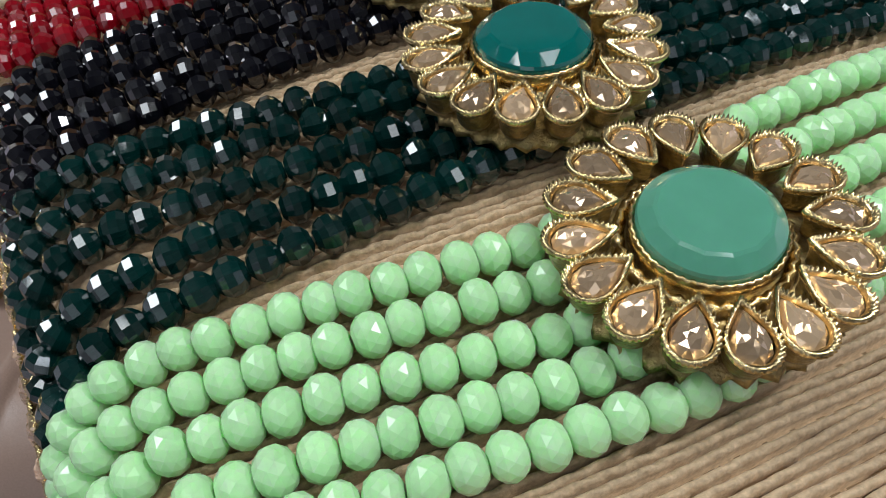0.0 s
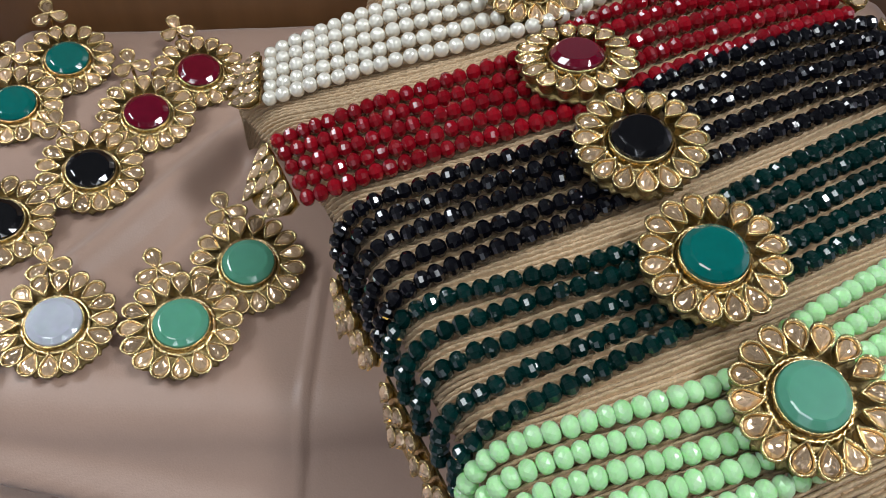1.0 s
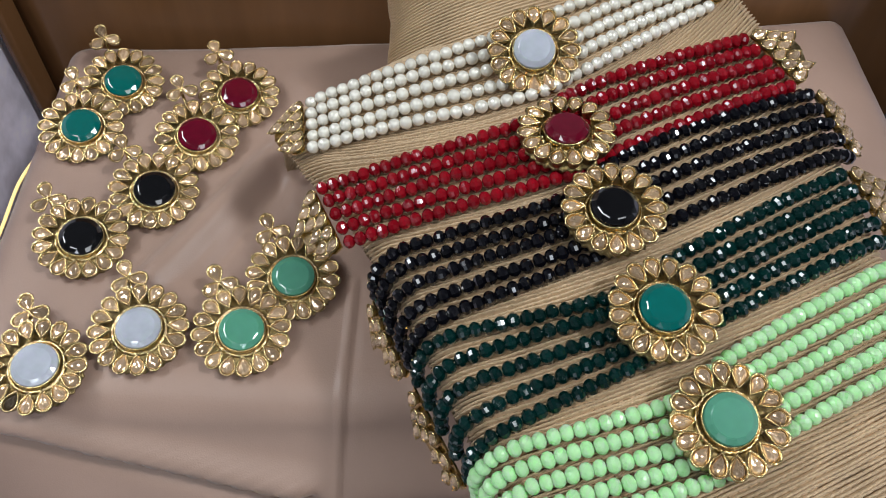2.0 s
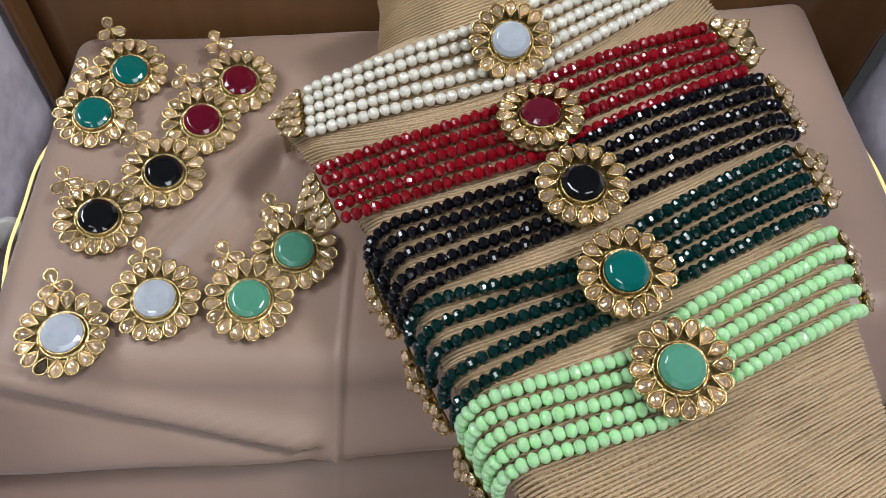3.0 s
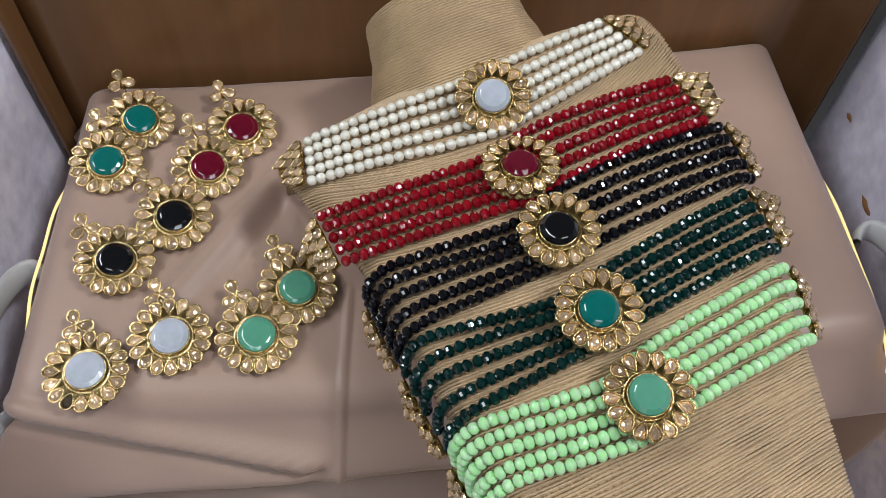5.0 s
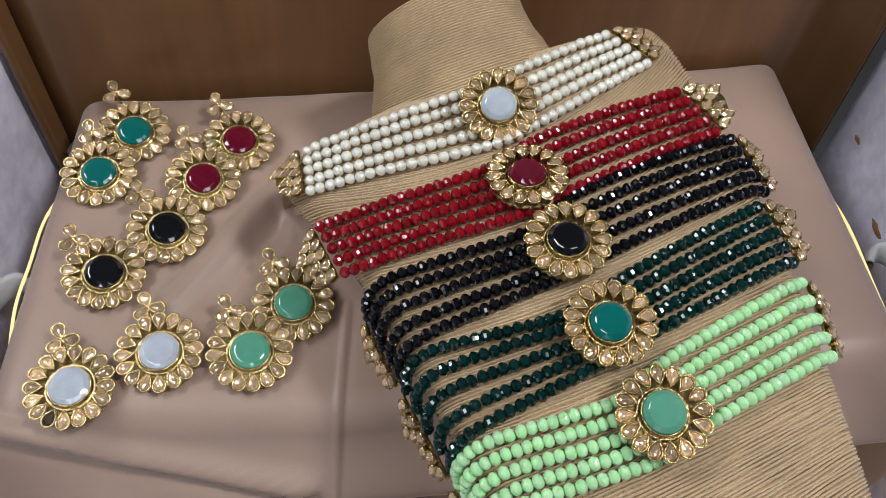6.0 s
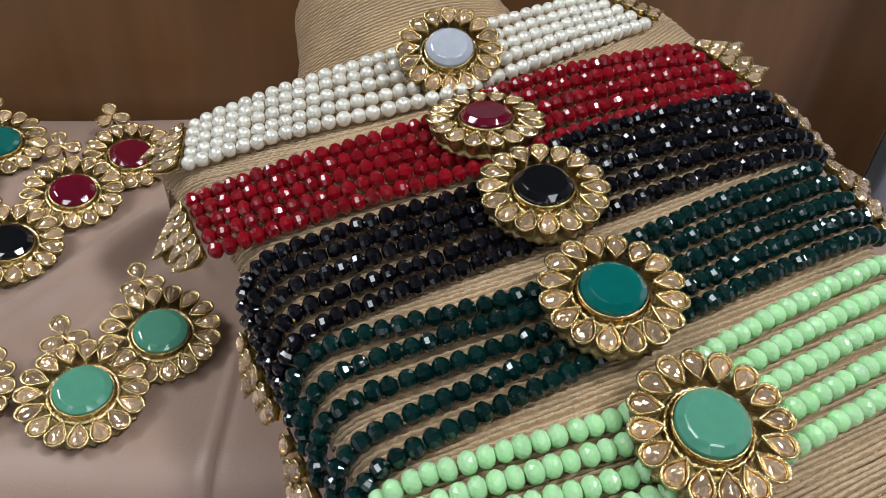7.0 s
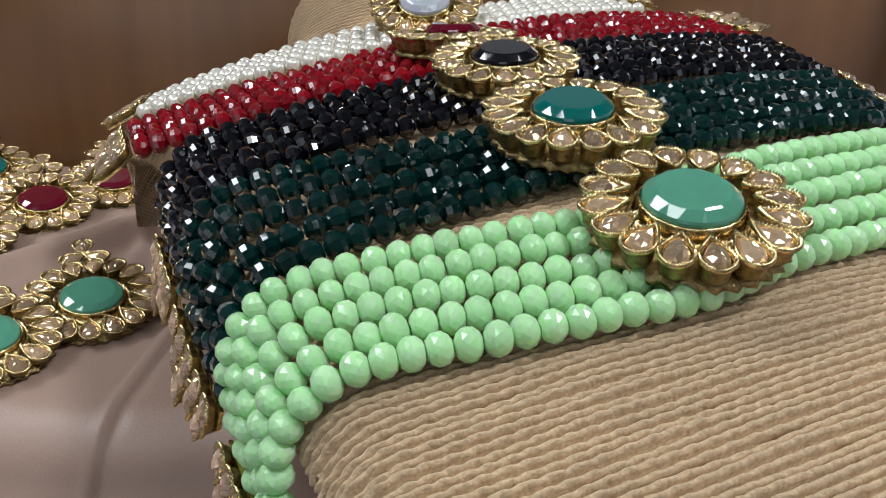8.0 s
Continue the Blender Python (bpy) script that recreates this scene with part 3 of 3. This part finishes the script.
def choker(name_label, bead, colour, top, bottom, centre, left_over, pitch, phase, group, seed):
    """top, bottom: outermost strands as (a, v) at the left end, both sides of the medallion and the right end."""
    r = random.Random(seed)
    root = new("choker")
    tagged(root, name_label, "choker necklace", group)
    ends_l, ends_r = [], []
    for s in range(5):
        f = s / 4
        ctrl = [np.array(p) * (1 - f) + np.array(q) * f for p, q in zip(top, bottom)]
        if left_over:
            first = ctrl[0]
            edge = half_left(first[1])
            ctrl[0] = np.array((-(edge - 0.006), first[1]))
            ctrl = [np.array((-(edge + left_over - 0.003 * abs(f - 0.5)), first[1] - 0.004))] + ctrl
        for c in ctrl[1:-1]:
            c[1] += r.uniform(-0.0006, 0.0006)
        way = smooth_path(ctrl, 40)
        off = BEAD_R + 0.0009
        pts3 = []
        for a, v in way:
            p, nrm = chest_frame(a, v)
            pts3.append(p + nrm * (off + 0.0004 * noise.noise((a * 60, v * 60, seed))))
        # even steps along the strand
        acc = [0.0]
        for i in range(1, len(pts3)):
            acc.append(acc[-1] + (pts3[i] - pts3[i - 1]).length)
        count = int(acc[-1] / pitch)

        def at_len(d):
            i = min(max(int(np.searchsorted(acc, d)) - 1, 0), len(pts3) - 2)
            w = (d - acc[i]) / max(1e-9, acc[i + 1] - acc[i])
            return pts3[i].lerp(pts3[i + 1], w), (pts3[i + 1] - pts3[i]).normalized()

        thread = [at_len(d)[0] for d in np.linspace(0, acc[-1], 90)]
        strand = part_of("strand", tube_mesh("thread", thread, 0.00045, 0.00045, THREAD, 6), root)
        for i in range(count + 1):
            p, d = at_len(min(acc[-1], (i + 0.5) * acc[-1] / (count + 1)))
            q = Vector((0, 0, 1)).rotation_difference(d).to_matrix().to_4x4()
            j = Vector((r.uniform(-1, 1), r.uniform(-1, 1), r.uniform(-1, 1))) * 0.00022
            tiltm = pose(0, 0, 0, r.uniform(-7, 7), r.uniform(-7, 7), r.uniform(0, 360))
            sc = r.uniform(0.96, 1.03)
            part_of("bead", beads[bead], strand, Matrix.Translation(p + j) @ q @ tiltm @ Matrix.Scale(sc, 4))
        ends_l.append((pts3[0], (pts3[0] - pts3[3]).normalized(), chest_frame(*way[0])[1]))
        ends_r.append((pts3[-1], (pts3[-1] - pts3[-4]).normalized(), chest_frame(*way[-1])[1]))
    for ends, flip in ((ends_l, False), (ends_r, True)):
        o = sum((e[0] for e in ends), Vector()) / 5
        d = sum((e[1] for e in ends), Vector()).normalized()
        nrm = sum((e[2] for e in ends), Vector()).normalized()
        side = ends[0][0] - ends[4][0]
        out = side.cross(nrm)
        if out.dot(d) < 0:
            out = -out
        if not flip and not left_over:
            fall = radians(8 if bead == "pearl" else 26)
            out = (out.normalized() * math.cos(fall) - nrm * math.sin(fall)).normalized()
            nrm = side.cross(out) if side.cross(out).z > 0 else out.cross(side)
        if left_over and not flip:
            o, tip = o + nrm * 0.001, radians(9)
            out = (out.normalized() * math.cos(tip) + nrm * math.sin(tip)).normalized()
            nrm = side.cross(out) if side.cross(out).z > 0 else out.cross(side)
        if flip:
            lift = radians(-10 if bead == "pearl" else 4)
            out = (out.normalized() * math.cos(lift) + nrm * math.sin(lift)).normalized()
            nrm = side.cross(out) if side.cross(out).z > 0 else out.cross(side)
        clasp(root, o + out.normalized() * 0.0012 - nrm * 0.001, out, side, side.length, nrm, flip)
    top_at, lean = centre
    nrm = Vector((-0.05, -math.sin(radians(lean)), math.cos(radians(lean)))).normalized()
    m = frame_matrix(Vector(top_at) - nrm * 0.0080, Vector((CB, SB, 0.1)), nrm)
    med = part_of("medallion", plate_me, root, m, "gold flower medallion ringed with champagne stones")
    dress_medallion(med, colour, phase)
    return root


G = "chokers on the bust"
choker("choker of ivory pearls with a white moonstone flower medallion", "pearl", "white",
       [(-0.0865, 0.1611), (-0.0063, 0.1502), (0.031, 0.1519), (0.0849, 0.1591)],
       [(-0.0922, 0.134), (-0.0101, 0.1118), (0.0223, 0.1133), (0.0939, 0.132)], ((-0.001, 0.247, 0.098), 26), 0, 0.0055, 3, G, 1)
choker("choker of ruby red faceted beads with a garnet flower medallion", "red", "red",
       [(-0.0937, 0.1096), (-0.0149, 0.0973), (0.0194, 0.1037), (0.0978, 0.1082)],
       [(-0.0909, 0.0785), (-0.0114, 0.0678), (0.0158, 0.070), (0.1028, 0.0790)], ((0.010, 0.2070, 0.0937), -3), 0, 0.0047, 8, G, 2)
choker("choker of jet black faceted beads with a black stone medallion", "black", "black",
       [(-0.0823, 0.0649), (-0.0133, 0.0578), (0.0221, 0.0674), (0.1069, 0.0736)],
       [(-0.0782, 0.0314), (-0.0129, 0.0302), (0.0218, 0.0339), (0.1076, 0.0437)], ((0.0245, 0.1690, 0.093), 8), 0.013, 0.0047, 1, G, 3)
choker("choker of bottle green glass beads with a teal stone medallion", "green", "teal",
       [(-0.0732, 0.0242), (-0.0139, 0.0156), (0.0215, 0.0215), (0.0972, 0.0344)],
       [(-0.0723, -0.015), (-0.0112, -0.011), (0.0216, -0.0063), (0.0981, 0.0055)], ((0.038, 0.129, 0.089), 10), 0.014, 0.0047, 12, G, 4)
choker("choker of milky lime green beads with a mint stone medallion", "lime", "mint",
       [(-0.0747, -0.0209), (-0.0092, -0.0265), (0.0193, -0.0187), (0.096, -0.0045)],
       [(-0.0715, -0.0478), (-0.0073, -0.0525), (0.0267, -0.0468), (0.0911, -0.0374)], ((0.055, 0.092, 0.082), 14), 0.017, 0.00455, 5, G, 5)


# ---- earrings on the cloth ----
def earring(label, colour, x, y, hx, hy, phase, missing=-1):
    """x, y: middle of the flower; hx, hy: middle of its three-stone stud."""
    ang = math.degrees(math.atan2(hy - y, hx - x))
    scale = 1.13
    root = new("earring")
    prop = 10.0 + 1.2 * math.sin(phase) + 5.0 * min(1.0, max(0.0, (y - 0.15) / 0.15))
    root.matrix_basis = pose(x, y, CLOTH_Z + 0.0012 + 0.0165 * scale * math.sin(radians(prop)), 0, 0, ang - 90) @ pose(0, 0, 0, prop, 0.8 * math.cos(phase * 2), 0) @ Matrix.Diagonal((scale, scale, scale * 0.65, 1))
    tagged(root, label, "earring", "earrings on the cloth")
    part_of("backplate", plate_me, root)
    dress_medallion(root, colour, phase, missing)
    dist = 0.89 * math.hypot(hx - x, hy - y) / scale
    for i, turn in enumerate((118, -4, 238)):
        m = pose(0, dist, 0.0008, 0, 0, turn - ang) @ pose(0, 0.0041, 0, -3, 0, 180) @ Matrix.Diagonal((1.04, 1.0, 0.9, 1))
        part_of("petal_setting", petal_cup, root, m)
        part_of("petal_stone", petal_gems[(i + int(phase)) % 5], root, m)
    post = [(0, dist, 0.0008), (0.0002, dist, -0.001), (0.0003, dist + 0.0004, -0.0100)]
    part_of("post", tube_mesh("post", post, 0.0006, 0.0006, GOLD, 8), root)
    link = [(0, d, 0.0018 + 0.0008 * math.sin((d - R_OUT) * 900)) for d in np.linspace(R_OUT - 0.002, dist - 0.002, 8)]
    part_of("hinge_link", tube_mesh("hinge_link", link, 0.0007, 0.0007, GOLD, 8), root)
    return root


WORD = "gold flower earring with champagne petals and a "
earring(WORD + "teal stone", "teal", -0.2144, 0.3192, -0.2320, 0.3500, 2)
earring(WORD + "teal stone", "teal", -0.2278, 0.2845, -0.2380, 0.3160, 9)
earring(WORD + "garnet red stone", "red", -0.1494, 0.3129, -0.1670, 0.3420, 4)
earring(WORD + "garnet red stone", "red", -0.1662, 0.2806, -0.1810, 0.3120, 13)
earring(WORD + "black stone", "black", -0.1806, 0.2427, -0.2020, 0.2670, 7)
earring(WORD + "black stone", "black", -0.2087, 0.2123, -0.2310, 0.2340, 1)
earring(WORD + "white moonstone, missing one", "white", -0.2096, 0.1446, -0.2200, 0.1730, 5, 14)
earring(WORD + "white moonstone", "white", -0.1701, 0.1640, -0.1810, 0.1920, 10)
earring(WORD + "mint green stone", "mint", -0.1248, 0.1643, -0.1400, 0.1900, 3)
earring(WORD + "mint green stone", "mint", -0.1054, 0.1933, -0.1200, 0.2200, 15)
